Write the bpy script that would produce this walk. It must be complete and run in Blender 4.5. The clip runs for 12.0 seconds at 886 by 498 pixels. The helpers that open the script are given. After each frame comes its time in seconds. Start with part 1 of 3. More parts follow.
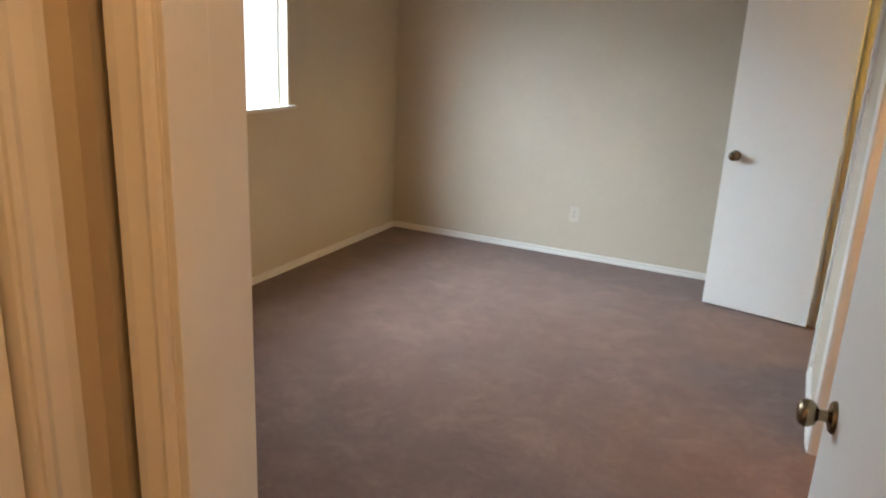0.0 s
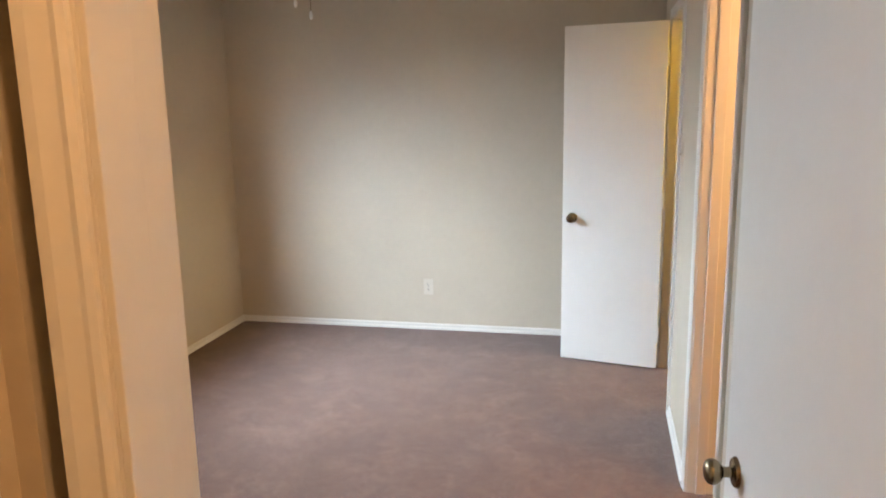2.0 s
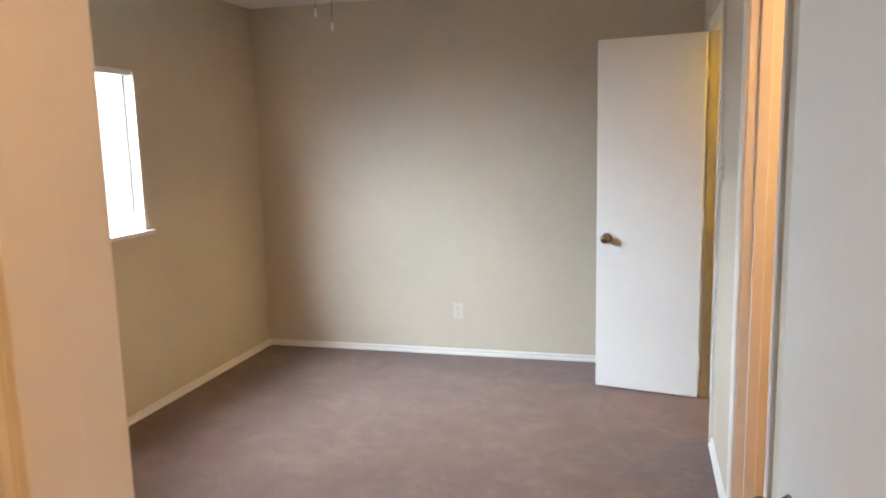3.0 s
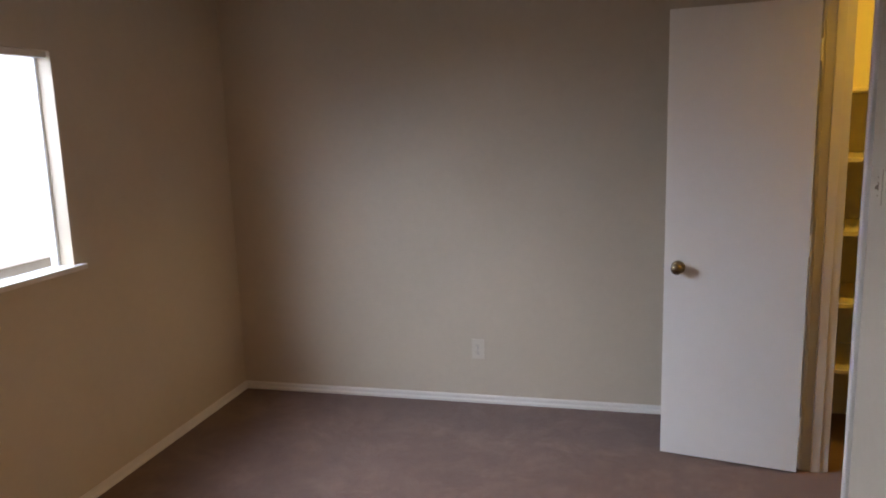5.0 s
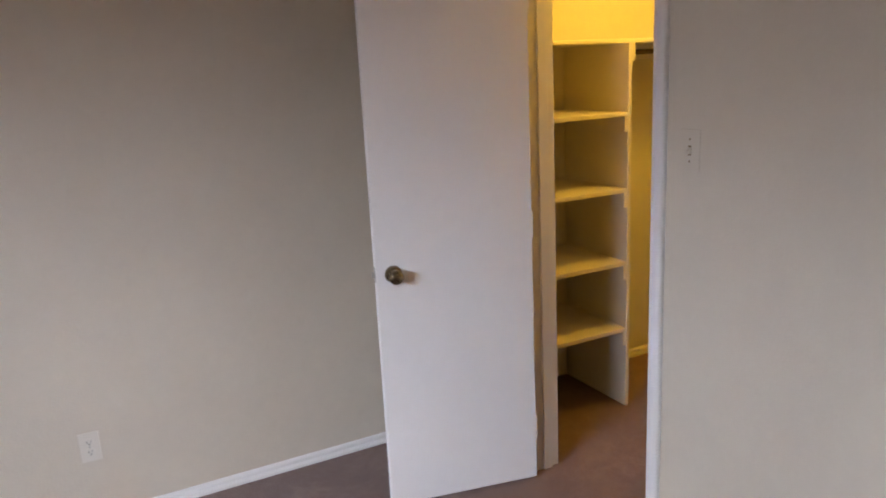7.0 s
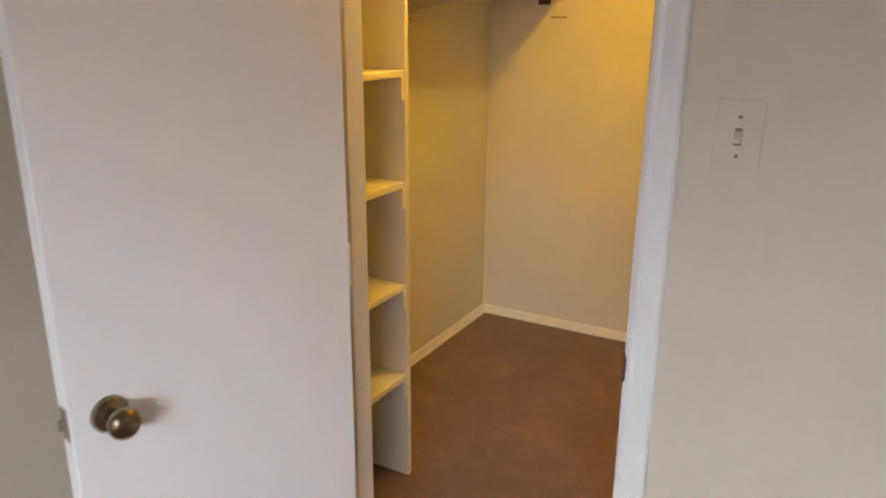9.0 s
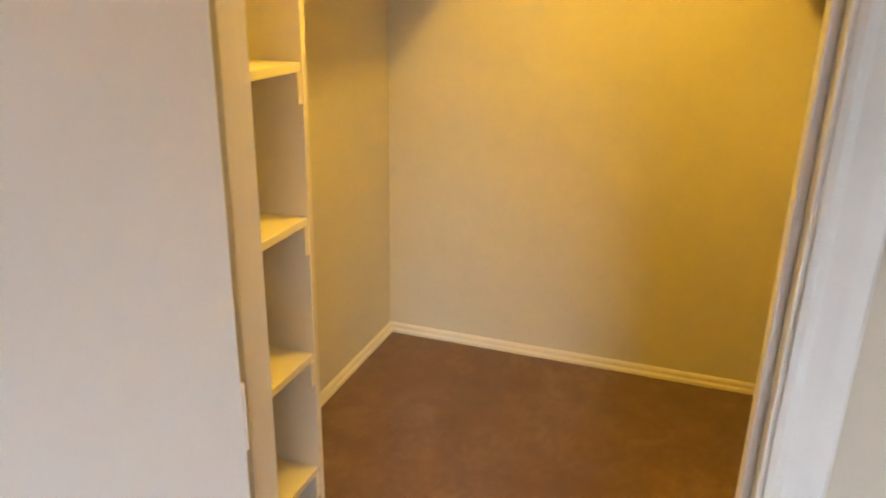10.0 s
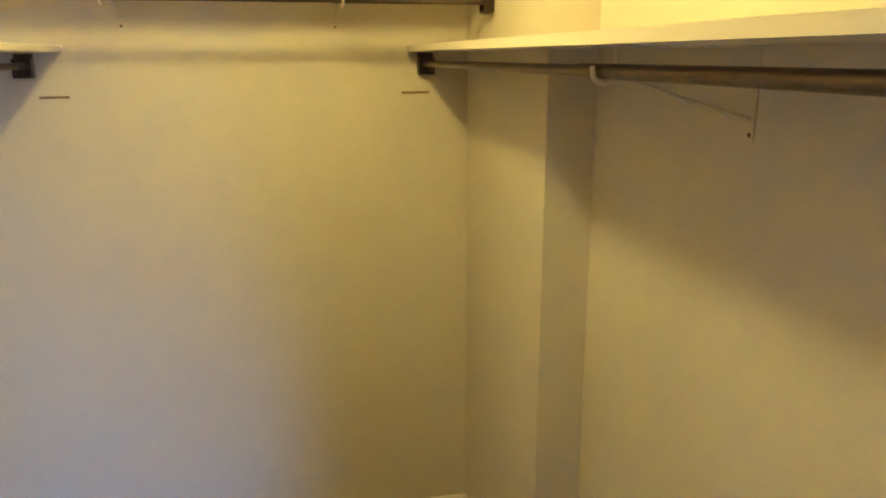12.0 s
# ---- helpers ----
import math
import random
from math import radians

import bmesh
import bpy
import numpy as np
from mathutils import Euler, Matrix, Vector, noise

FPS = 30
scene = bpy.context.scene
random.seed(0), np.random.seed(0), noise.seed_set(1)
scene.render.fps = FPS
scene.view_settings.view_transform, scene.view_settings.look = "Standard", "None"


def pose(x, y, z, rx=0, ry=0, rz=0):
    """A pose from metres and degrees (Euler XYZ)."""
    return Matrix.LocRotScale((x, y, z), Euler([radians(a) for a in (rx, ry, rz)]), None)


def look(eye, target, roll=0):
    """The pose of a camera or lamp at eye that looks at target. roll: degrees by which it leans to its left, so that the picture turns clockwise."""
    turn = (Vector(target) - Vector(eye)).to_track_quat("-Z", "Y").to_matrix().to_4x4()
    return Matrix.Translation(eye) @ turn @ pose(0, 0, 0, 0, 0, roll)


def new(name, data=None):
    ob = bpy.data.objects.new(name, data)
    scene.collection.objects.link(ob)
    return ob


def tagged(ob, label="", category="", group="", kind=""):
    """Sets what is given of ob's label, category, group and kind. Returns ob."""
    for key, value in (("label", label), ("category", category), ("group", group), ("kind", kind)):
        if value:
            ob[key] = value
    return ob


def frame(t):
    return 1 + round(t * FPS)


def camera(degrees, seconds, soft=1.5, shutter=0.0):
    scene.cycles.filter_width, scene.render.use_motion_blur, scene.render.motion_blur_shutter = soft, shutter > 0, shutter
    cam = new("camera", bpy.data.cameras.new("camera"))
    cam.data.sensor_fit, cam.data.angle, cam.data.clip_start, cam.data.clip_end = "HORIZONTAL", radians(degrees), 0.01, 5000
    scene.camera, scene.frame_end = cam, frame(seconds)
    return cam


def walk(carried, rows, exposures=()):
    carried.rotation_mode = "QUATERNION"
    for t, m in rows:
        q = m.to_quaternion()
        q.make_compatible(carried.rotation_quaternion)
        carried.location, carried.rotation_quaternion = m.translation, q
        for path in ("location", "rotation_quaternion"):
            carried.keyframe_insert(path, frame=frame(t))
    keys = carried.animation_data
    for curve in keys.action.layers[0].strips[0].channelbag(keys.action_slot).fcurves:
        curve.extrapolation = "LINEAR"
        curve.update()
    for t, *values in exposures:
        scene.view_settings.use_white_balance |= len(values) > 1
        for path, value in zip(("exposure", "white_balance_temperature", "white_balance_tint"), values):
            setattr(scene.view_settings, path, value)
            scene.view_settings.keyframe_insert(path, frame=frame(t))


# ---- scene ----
cam = camera(61.87, 12.0, soft=1.9, shutter=0.3)
PATH = [
    (0, look((-0.233, -1.790, 1.511), (-1.051, -0.055, 0.946), 2.76)),
    (0.5, look((-0.335, -1.806, 1.539), (-0.942, 0.026, 1.017), 2.31)),
    (1, look((-0.357, -1.824, 1.580), (-0.835, 0.059, 1.104), 0.74)),
    (1.5, look((-0.354, -1.802, 1.586), (-0.778, 0.107, 1.164), -0.89)),
    (2, look((-0.367, -1.824, 1.592), (-0.786, 0.095, 1.212), -1.01)),
    (2.5, look((-0.372, -1.803, 1.582), (-0.813, 0.117, 1.236), -1.10)),
    (3, look((-0.348, -1.673, 1.522), (-0.867, 0.235, 1.220), -1.39)),
    (3.5, look((-0.348, -1.456, 1.527), (-0.944, 0.430, 1.228), -1.39)),
    (3.7, look((-0.353, -1.389, 1.488), (-0.976, 0.491, 1.210), -1.63)),
    (5.3, look((-0.894, -0.592, 1.658), (-1.261, 1.340, 1.294), -2.13)),
    (5.5, look((-0.954, -0.512, 1.685), (-1.220, 1.435, 1.311), -2.61)),
    (6, look((-1.141, -0.229, 1.683), (-1.062, 1.725, 1.263), -2.42)),
    (6.5, look((-1.365, 0.114, 1.635), (-0.858, 1.996, 1.187), -2.65)),
    (7, look((-1.516, 0.400, 1.598), (-0.635, 2.132, 1.125), -2.87)),
    (7.3, look((-1.632, 0.627, 1.602), (-0.564, 2.234, 1.075), -3.07)),
    (7.5, look((-1.624, 0.786, 1.585), (-0.389, 2.272, 1.070), -3.09)),
    (7.7, look((-1.623, 0.928, 1.565), (-0.286, 2.318, 1.037), -2.85)),
    (9.3, look((-1.047, 1.857, 1.516), (0.650, 2.706, 0.882), 0.78)),
    (9.5, look((-0.936, 1.939, 1.542), (0.769, 2.736, 0.865), 0.98)),
    (10, look((-0.688, 2.121, 1.539), (1.092, 2.729, 0.860), 1.13)),
    (10.5, look((-0.430, 2.257, 1.563), (1.436, 2.608, 0.934), 2.38)),
    (11, look((-0.257, 2.335, 1.613), (1.664, 2.387, 1.060), 2.12)),
    (11.5, look((-0.221, 2.380, 1.640), (1.704, 2.119, 1.164), 1.15)),
    (12, look((-0.206, 2.395, 1.653), (1.680, 1.959, 1.148), -0.22)),
]
EXPOSURES = [
    (0.0, -0.4, 6600, 11), (1.0, -0.15, 6550, 12), (2.8, 0.05, 6500, 13), (3.7, -0.45, 6500, 15), (5.3, -1.3, 6750, 24), (6.0, -0.95, 6700, 24), (6.6, -0.8, 6600, 25),
    (7.7, -0.55, 6500, 23), (9.3, -0.33, 6950, 21), (10.0, -0.05, 6900, 18), (10.6, 0.15, 5400, 11), (11.2, 0.05, 4350, 23), (12.0, -0.34, 4250, 24),
]
walk(cam, PATH, EXPOSURES)

# ---- daylight ----
world = bpy.data.worlds.new("world")
scene.world = world
world.use_nodes = True
wn = world.node_tree
background = wn.nodes["Background"]
sky = wn.nodes.new("ShaderNodeTexSky")
sky.sky_type = "NISHITA"
sky.sun_disc = False
sky.sun_elevation = radians(48)
sky.sun_rotation = radians(75)
wn.links.new(sky.outputs[0], background.inputs[0])
background.inputs[1].default_value = 0.15
sun = bpy.data.lights.new("sun", "SUN")
sun.energy, sun.angle, sun.color = 3.0, radians(0.5), (1.0, 0.95, 0.88)
new("sun", sun).matrix_world = look((6, 1.6, 6.7), (0, 0, 0))


def area(name, eye, target, w, h, energy, color):
    lamp = bpy.data.lights.new(name, "AREA")
    lamp.shape, lamp.size, lamp.size_y, lamp.energy, lamp.color = "RECTANGLE", w, h, energy, color
    ob = new(name, lamp)
    ob.matrix_world = look(eye, target)
    return ob


def bulb(name, at, energy, color, radius=0.05):
    lamp = bpy.data.lights.new(name, "POINT")
    lamp.energy, lamp.color, lamp.shadow_soft_size = energy, color, radius
    ob = new(name, lamp)
    ob.location = at
    return ob


WARM = (1.0, 0.58, 0.26)
day = area("window_daylight", (-3.70, 0.80, 2.28), (-1.15, 2.50, 0.85), 1.55, 0.95, 150, (0.64, 0.81, 1.0))
day.data.spread = radians(110)
high = area("window_daylight_high", (-3.90, -0.02, 2.34), (-1.45, 3.20, 0.80), 1.15, 0.60, 37, (0.64, 0.81, 1.0))
high.data.spread = radians(100)
low = area("window_daylight_low", (-3.09, 1.20, 1.48), (-0.1, -0.75, 0.6), 1.30, 0.84, 9, (0.70, 0.85, 1.0))
low.data.spread = radians(75)
beam = area("window_daylight_beam", (-5.0, 1.25, 2.36), (0.5, 2.05, 1.0), 0.75, 0.45, 16, (0.56, 0.76, 1.0))
beam.data.spread = radians(70)
bulb("closet_bulb", (1.03, 2.44, 2.31), 66, (1.0, 0.63, 0.07), 0.07)
bulb("hall_bulb", (0.05, -1.85, 2.22), 24, WARM, 0.08)
bulb("bathroom_bulb", (0.95, 0.30, 2.05), 60, WARM, 0.08)

# ---- plan, metres ----
H = 2.44
XL, YF, YE = -3.047, 3.215, -1.093
T = 0.11
CX, CYF, CYN, CYR, CHX = 2.202, 3.362, 1.628, 1.753, 1.470
OPY0, OPY1 = 2.018, 2.648
BAY0, BAY1 = 0.410, 1.140
EX0, EX1 = -0.829, -0.014
HX0, HX1, HY0 = -0.955, 0.50, -3.3


# ---- materials ----
def shader(name, rough=0.6, metal=0.0):
    m = bpy.data.materials.new(name)
    m.use_nodes = True
    b = m.node_tree.nodes["Principled BSDF"]
    b.inputs["Roughness"].default_value = rough
    b.inputs["Metallic"].default_value = metal
    return m, m.node_tree, b


def noise_node(nt, scale, detail=3.0, rough=0.55, vec=None):
    n = nt.nodes.new("ShaderNodeTexNoise")
    n.inputs["Scale"].default_value = scale
    n.inputs["Detail"].default_value = detail
    n.inputs["Roughness"].default_value = rough
    if vec:
        nt.links.new(vec, n.inputs["Vector"])
    return n


def ramp_node(nt, src, stops):
    r = nt.nodes.new("ShaderNodeValToRGB")
    e = r.color_ramp.elements
    while len(e) < len(stops):
        e.new(0.5)
    for el, (p, c) in zip(e, stops):
        el.position, el.color = p, (*c, 1)
    nt.links.new(src, r.inputs[0])
    return r


def bump_node(nt, src, strength, distance, b, chain=None):
    n = nt.nodes.new("ShaderNodeBump")
    n.inputs["Strength"].default_value = strength
    n.inputs["Distance"].default_value = distance
    nt.links.new(src, n.inputs["Height"])
    if chain:
        nt.links.new(chain.outputs[0], n.inputs["Normal"])
    nt.links.new(n.outputs[0], b.inputs["Normal"])
    return n


def coords(nt):
    g = nt.nodes.new("ShaderNodeNewGeometry")
    return g.outputs["Position"]


def paint(name, color, rough=0.6, grain=90.0, relief=0.25, vary=0.05):
    """Rolled wall paint: cloudy tone, faint scuffs, orange-peel relief."""
    m, nt, b = shader(name, rough)
    p = coords(nt)
    big = noise_node(nt, 1.3, 4, 0.6, p)
    fine = noise_node(nt, 22.0, 3, 0.6, p)
    mix = nt.nodes.new("ShaderNodeMath")
    mix.operation = "MULTIPLY_ADD"
    mix.inputs[1].default_value = 0.3
    nt.links.new(fine.outputs["Fac"], mix.inputs[0])
    nt.links.new(big.outputs["Fac"], mix.inputs[2])
    lo = [c * (1 - vary) for c in color]
    hi = [min(1, c * (1 + vary)) for c in color]
    r = ramp_node(nt, mix.outputs[0], [(0.45, lo), (0.85, hi)])
    nt.links.new(r.outputs[0], b.inputs["Base Color"])
    peel = noise_node(nt, grain, 2, 0.5, p)
    bump_node(nt, peel.outputs["Fac"], relief, 0.003, b)
    return m


def carpet():
    """Cut-pile carpet: trodden patches, tuft grain."""
    m, nt, b = shader("carpet", 0.95)
    p = coords(nt)
    patch = noise_node(nt, 2.3, 3, 0.5, p)
    patch.inputs["Distortion"].default_value = 0.25
    tuft = noise_node(nt, 190.0, 3, 0.7, p)
    mid = noise_node(nt, 34.0, 3, 0.6, p)
    a = nt.nodes.new("ShaderNodeMath")
    a.operation = "MULTIPLY_ADD"
    a.inputs[1].default_value = 0.50
    nt.links.new(tuft.outputs["Fac"], a.inputs[0])
    calm = nt.nodes.new("ShaderNodeMapRange")
    calm.inputs["To Min"].default_value, calm.inputs["To Max"].default_value = 0.22, 0.72
    wisp = noise_node(nt, 6.5, 5, 0.7, p)
    wisp.inputs["Distortion"].default_value = 0.9
    blend = nt.nodes.new("ShaderNodeMath")
    blend.operation = "MULTIPLY_ADD"
    blend.inputs[1].default_value = 0.45
    nt.links.new(wisp.outputs["Fac"], blend.inputs[0])
    nt.links.new(patch.outputs["Fac"], calm.inputs["Value"])
    half = nt.nodes.new("ShaderNodeMath")
    half.operation = "MULTIPLY"
    half.inputs[1].default_value = 0.55
    nt.links.new(calm.outputs[0], half.inputs[0])
    nt.links.new(half.outputs[0], blend.inputs[2])
    nt.links.new(blend.outputs[0], a.inputs[2])
    c = nt.nodes.new("ShaderNodeMath")
    c.operation = "MULTIPLY_ADD"
    c.inputs[1].default_value = 0.26
    nt.links.new(mid.outputs["Fac"], c.inputs[0])
    nt.links.new(a.outputs[0], c.inputs[2])
    r = ramp_node(nt, c.outputs[0], [(0.56, (0.102, 0.050, 0.032)), (0.86, (0.152, 0.081, 0.055)), (1.04, (0.215, 0.128, 0.090))])
    nt.links.new(r.outputs[0], b.inputs["Base Color"])
    b.inputs["Sheen Weight"].default_value = 0.2
    b.inputs["Sheen Roughness"].default_value = 0.6
    b.inputs["Specular IOR Level"].default_value = 0.1
    first = bump_node(nt, mid.outputs["Fac"], 0.30, 0.008, b)
    bump_node(nt, tuft.outputs["Fac"], 0.8, 0.006, b, first)
    return m


def metal(name, color, rough):
    m, nt, b = shader(name, rough, 1.0)
    p = coords(nt)
    n = noise_node(nt, 60.0, 3, 0.6, p)
    r = ramp_node(nt, n.outputs["Fac"], [(0.3, [c * 0.7 for c in color]), (0.7, color)])
    nt.links.new(r.outputs[0], b.inputs["Base Color"])
    return m


def plain(name, color, rough=0.5):
    m, nt, b = shader(name, rough)
    p = coords(nt)
    n = noise_node(nt, 30.0, 3, 0.6, p)
    r = ramp_node(nt, n.outputs["Fac"], [(0.3, [c * 0.93 for c in color]), (0.7, color)])
    nt.links.new(r.outputs[0], b.inputs["Base Color"])
    return m


WALL = paint("wall_paint", (0.575, 0.490, 0.365), 0.62)
CLOSET_WALL = paint("closet_paint", (0.62, 0.565, 0.42), 0.55)
CEIL = paint("ceiling_texture", (0.80, 0.78, 0.74), 0.85, 45.0, 0.8, 0.03)
TRIM = paint("trim_enamel", (0.74, 0.70, 0.63), 0.38, 60.0, 0.08, 0.04)
DOOR = paint("door_enamel", (0.81, 0.77, 0.70), 0.42, 110.0, 0.10, 0.03)
PLATE = paint("painted_plate", (0.64, 0.57, 0.46), 0.4, 60.0, 0.08, 0.03)
SHELF = paint("shelf_paint", (0.74, 0.68, 0.54), 0.45, 70.0, 0.12, 0.05)
CARPET = carpet()
BRASS = metal("antique_brass", (0.31, 0.25, 0.16), 0.26)
STEEL = metal("worn_zinc", (0.50, 0.46, 0.38), 0.38)
CHROME = metal("bronzed_tube_metal", (0.17, 0.13, 0.09), 0.36)
DARKM = metal("dark_bronze_metal", (0.10, 0.075, 0.05), 0.42)
WHITEP = plain("white_plastic", (0.80, 0.78, 0.72), 0.35)
FOB = plain("glazed_ceramic", (0.88, 0.87, 0.84), 0.15)
IVORY = plain("ivory_plastic", (0.62, 0.55, 0.42), 0.4)
SLOT = plain("dark_slot", (0.03, 0.025, 0.02), 0.7)
SCAR = plain("bare_wood_scar", (0.22, 0.14, 0.07), 0.8)
BLADE = plain("fan_blade_white", (0.75, 0.73, 0.69), 0.45)
ALU = plain("window_frame_white", (0.80, 0.80, 0.78), 0.4)
GROUND = plain("outside_ground", (0.30, 0.28, 0.22), 0.9)


def glass(name, frosted=False):
    m, nt, b = shader(name, 0.35 if frosted else 0.02)
    b.inputs["Base Color"].default_value = (0.95, 0.93, 0.9, 1)
    b.inputs["Transmission Weight"].default_value = 0.5 if frosted else 1.0
    b.inputs["IOR"].default_value = 1.45
    return m


GLASS = glass("window_glass")
FROST = glass("frosted_glass", True)


# ---- building helpers ----
def add_box(bm, a, b, bevel=0.0):
    r = bmesh.ops.create_cube(bm, size=1)
    vs = r["verts"]
    for v in vs:
        v.co = Vector([(a[i] + b[i]) / 2 + v.co[i] * (b[i] - a[i]) for i in range(3)])
    if bevel:
        es = list({e for v in vs for e in v.link_edges})
        bmesh.ops.bevel(bm, geom=es, offset=bevel, segments=2, profile=0.5, affect="EDGES")


def add_prism(bm, pts, axis, lo, hi):
    """Extrudes the outline pts (the two other axes, in order) from lo to hi along axis 0, 1 or 2."""
    def at(p, w):
        c = [p[0], p[1]]
        c.insert(axis, w)
        return c
    a = [bm.verts.new(at(p, lo)) for p in pts]
    b = [bm.verts.new(at(p, hi)) for p in pts]
    n = len(pts)
    bm.faces.new(a)
    bm.faces.new(list(reversed(b)))
    for i in range(n):
        bm.faces.new((a[i], b[i], b[(i + 1) % n], a[(i + 1) % n]))


def add_lathe(bm, profile, m=Matrix.Identity(4), n=24):
    """Turns (radius, height) pairs about the local z axis."""
    rings = []
    for r, z in profile:
        rings.append([bm.verts.new(m @ Vector((r * math.cos(2 * math.pi * i / n), r * math.sin(2 * math.pi * i / n), z))) for i in range(n)])
    for p, q in zip(rings, rings[1:]):
        for i in range(n):
            bm.faces.new((p[i], p[(i + 1) % n], q[(i + 1) % n], q[i]))
    bm.faces.new(list(reversed(rings[0])))
    bm.faces.new(rings[-1])


def add_tube(bm, points, radius, n=10):
    """A round bar through the points."""
    rings = []
    pts = [Vector(p) for p in points]
    for i, p in enumerate(pts):
        d = (pts[min(i + 1, len(pts) - 1)] - pts[max(i - 1, 0)]).normalized()
        q = d.to_track_quat("Z", "Y").to_matrix()
        rings.append([bm.verts.new(p + q @ Vector((radius * math.cos(2 * math.pi * k / n), radius * math.sin(2 * math.pi * k / n), 0))) for k in range(n)])
    for a, b in zip(rings, rings[1:]):
        best = min(range(n), key=lambda s: sum((a[k].co - b[(k + s) % n].co).length for k in range(0, n, 3)))
        for k in range(n):
            bm.faces.new((a[k], a[(k + 1) % n], b[(k + 1 + best) % n], b[(k + best) % n]))
    bm.faces.new(list(reversed(rings[0])))
    bm.faces.new(rings[-1])


def part(name, bm, mat, parent=None, label="", smooth=False):
    bmesh.ops.recalc_face_normals(bm, faces=bm.faces)
    me = bpy.data.meshes.new(name)
    bm.to_mesh(me)
    bm.free()
    me.materials.append(mat)
    if smooth:
        for f in me.polygons:
            f.use_smooth = True
        try:
            me.set_sharp_from_angle(angle=radians(40))
        except AttributeError:
            pass
    ob = new(name, me)
    ob.parent = parent
    if label:
        tagged(ob, label)
    return ob


def boxes(name, list_of, mat, parent=None, bevel=0.0, label=""):
    bm = bmesh.new()
    for a, b in list_of:
        add_box(bm, a, b, bevel)
    return part(name, bm, mat, parent, label)


def structure(ob, label, category=""):
    return tagged(ob, label, category, "", "structure")


def base(name, m, label, category, group=""):
    ob = new(name)
    ob.matrix_world = m
    return tagged(ob, label, category, group)


# ---- structure ----
structure(boxes("ground", [((-60, -60, -0.45), (60, 60, -0.25))], GROUND), "flat bare ground outside the house", "ground")
# Self-lit material for the backdrop panels: their brightness is emission, not sunlight.
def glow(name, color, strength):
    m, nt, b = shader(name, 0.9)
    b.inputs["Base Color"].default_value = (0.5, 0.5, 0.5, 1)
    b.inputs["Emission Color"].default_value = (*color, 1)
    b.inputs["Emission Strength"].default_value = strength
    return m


# Two added glowing panels outside: they whiten the window and light the room.
structure(boxes("backdrop", [((XL - 6.1, -8.0, -0.24), (XL - 6.0, 16.0, 2.45))], glow("distance_glow", (0.90, 0.95, 1.0), 2.8)), "pale self-lit panel standing in for the distance beyond the window", "backdrop")
structure(boxes("backdrop_upper_glow", [((XL - 6.3, -8.0, 2.45), (XL - 6.2, 16.0, 9.0))], glow("upper_panel_glow", (0.74, 0.87, 1.0), 6.0)), "added glowing panel standing in for hazy sky beyond the window", "backdrop")
bm = bmesh.new()
add_box(bm, (XL - T, HY0 - T, -0.12), (CX + T, CYF + T, 0.0))
structure(part("floor", bm, CARPET), "mauve-brown cut-pile carpet with trodden patches", "carpet")
structure(boxes("ceiling", [((XL - T, HY0 - T, H), (CX + T, CYF + T, H + 0.12))], CEIL), "off-white textured ceiling", "ceiling")
structure(boxes("wall_far", [((XL, YF, 0), (0.0, YF + T, H))], WALL), "greige painted bedroom wall in rolled paint", "wall")
WY0, WY1, WZ0, WZ1 = 0.42, 1.883, 1.020, 1.919
structure(boxes("wall_window", [
    ((XL - T, YE, 0), (XL, YF + T, WZ0)), ((XL - T, YE, WZ1), (XL, YF + T, H)),
    ((XL - T, YE, WZ0), (XL, WY0, WZ1)), ((XL - T, WY1, WZ0), (XL, YF + T, WZ1))], WALL), "greige painted wall with a window opening", "wall")
DH = 2.045
J = 0.02
structure(boxes("wall_closet", [
    ((0, BAY1 + J, 0), (T, OPY0 - J, H)), ((0, OPY1 + J, 0), (T, CYF + T, H)),
    ((0, OPY0 - J, DH + J), (T, OPY1 + J, H)), ((0, BAY0 - J, DH + J), (T, BAY1 + J, H)),
    ((0, YE - 0.13, 0), (T, BAY0 - J, H))], WALL), "greige painted wall with closet and bathroom openings", "wall")
structure(boxes("wall_entry", [
    ((XL - T, YE - 0.13, 0), (EX0 - J - 0.075, YE, H)), ((EX0 - J - 0.075, YE - 0.03, 0), (EX0 - J, YE, H)),
    ((EX0 - J, YE - 0.13, DH + J), (EX1 + J, YE, H)), ((EX1 + J, YE - 0.13, 0), (0.0, YE, H))], WALL), "greige painted wall round the bedroom doorway", "wall")
structure(boxes("wall_hall", [
    ((HX0 - T, HY0, 0), (HX0, -1.93, H)), ((HX0 - T, -1.93, DH), (HX0, YE - 0.13, H)),
    ((HX0 - T, -1.30, 0), (HX0, YE - 0.13, DH))], WALL), "painted hall wall with a closed door", "wall")
structure(boxes("wall_hall_side", [((HX1, HY0, 0), (HX1 + T, YE - 0.13, H))], WALL), "painted hall wall", "wall")
structure(boxes("wall_hall_end", [((HX0 - T, HY0 - T, 0), (HX1 + T, HY0, H))], WALL), "painted end wall of the hall", "wall")
structure(boxes("wall_closet_back", [((CX, CYN - T, 0), (CX + T, CYF + T, H))], CLOSET_WALL), "cream painted closet wall with slight roller marks", "wall")
structure(boxes("wall_closet_far", [((T, CYF, 0), (CX, CYF + T, H))], CLOSET_WALL), "cream painted closet wall behind the shelves", "wall")
structure(boxes("wall_closet_near", [((T, CYN - T, 0), (CX, CYN, H)), ((CHX, CYN, 0), (CX, CYR, H))], CLOSET_WALL, None, 0.0), "cream painted closet wall with a boxed-out corner", "wall")
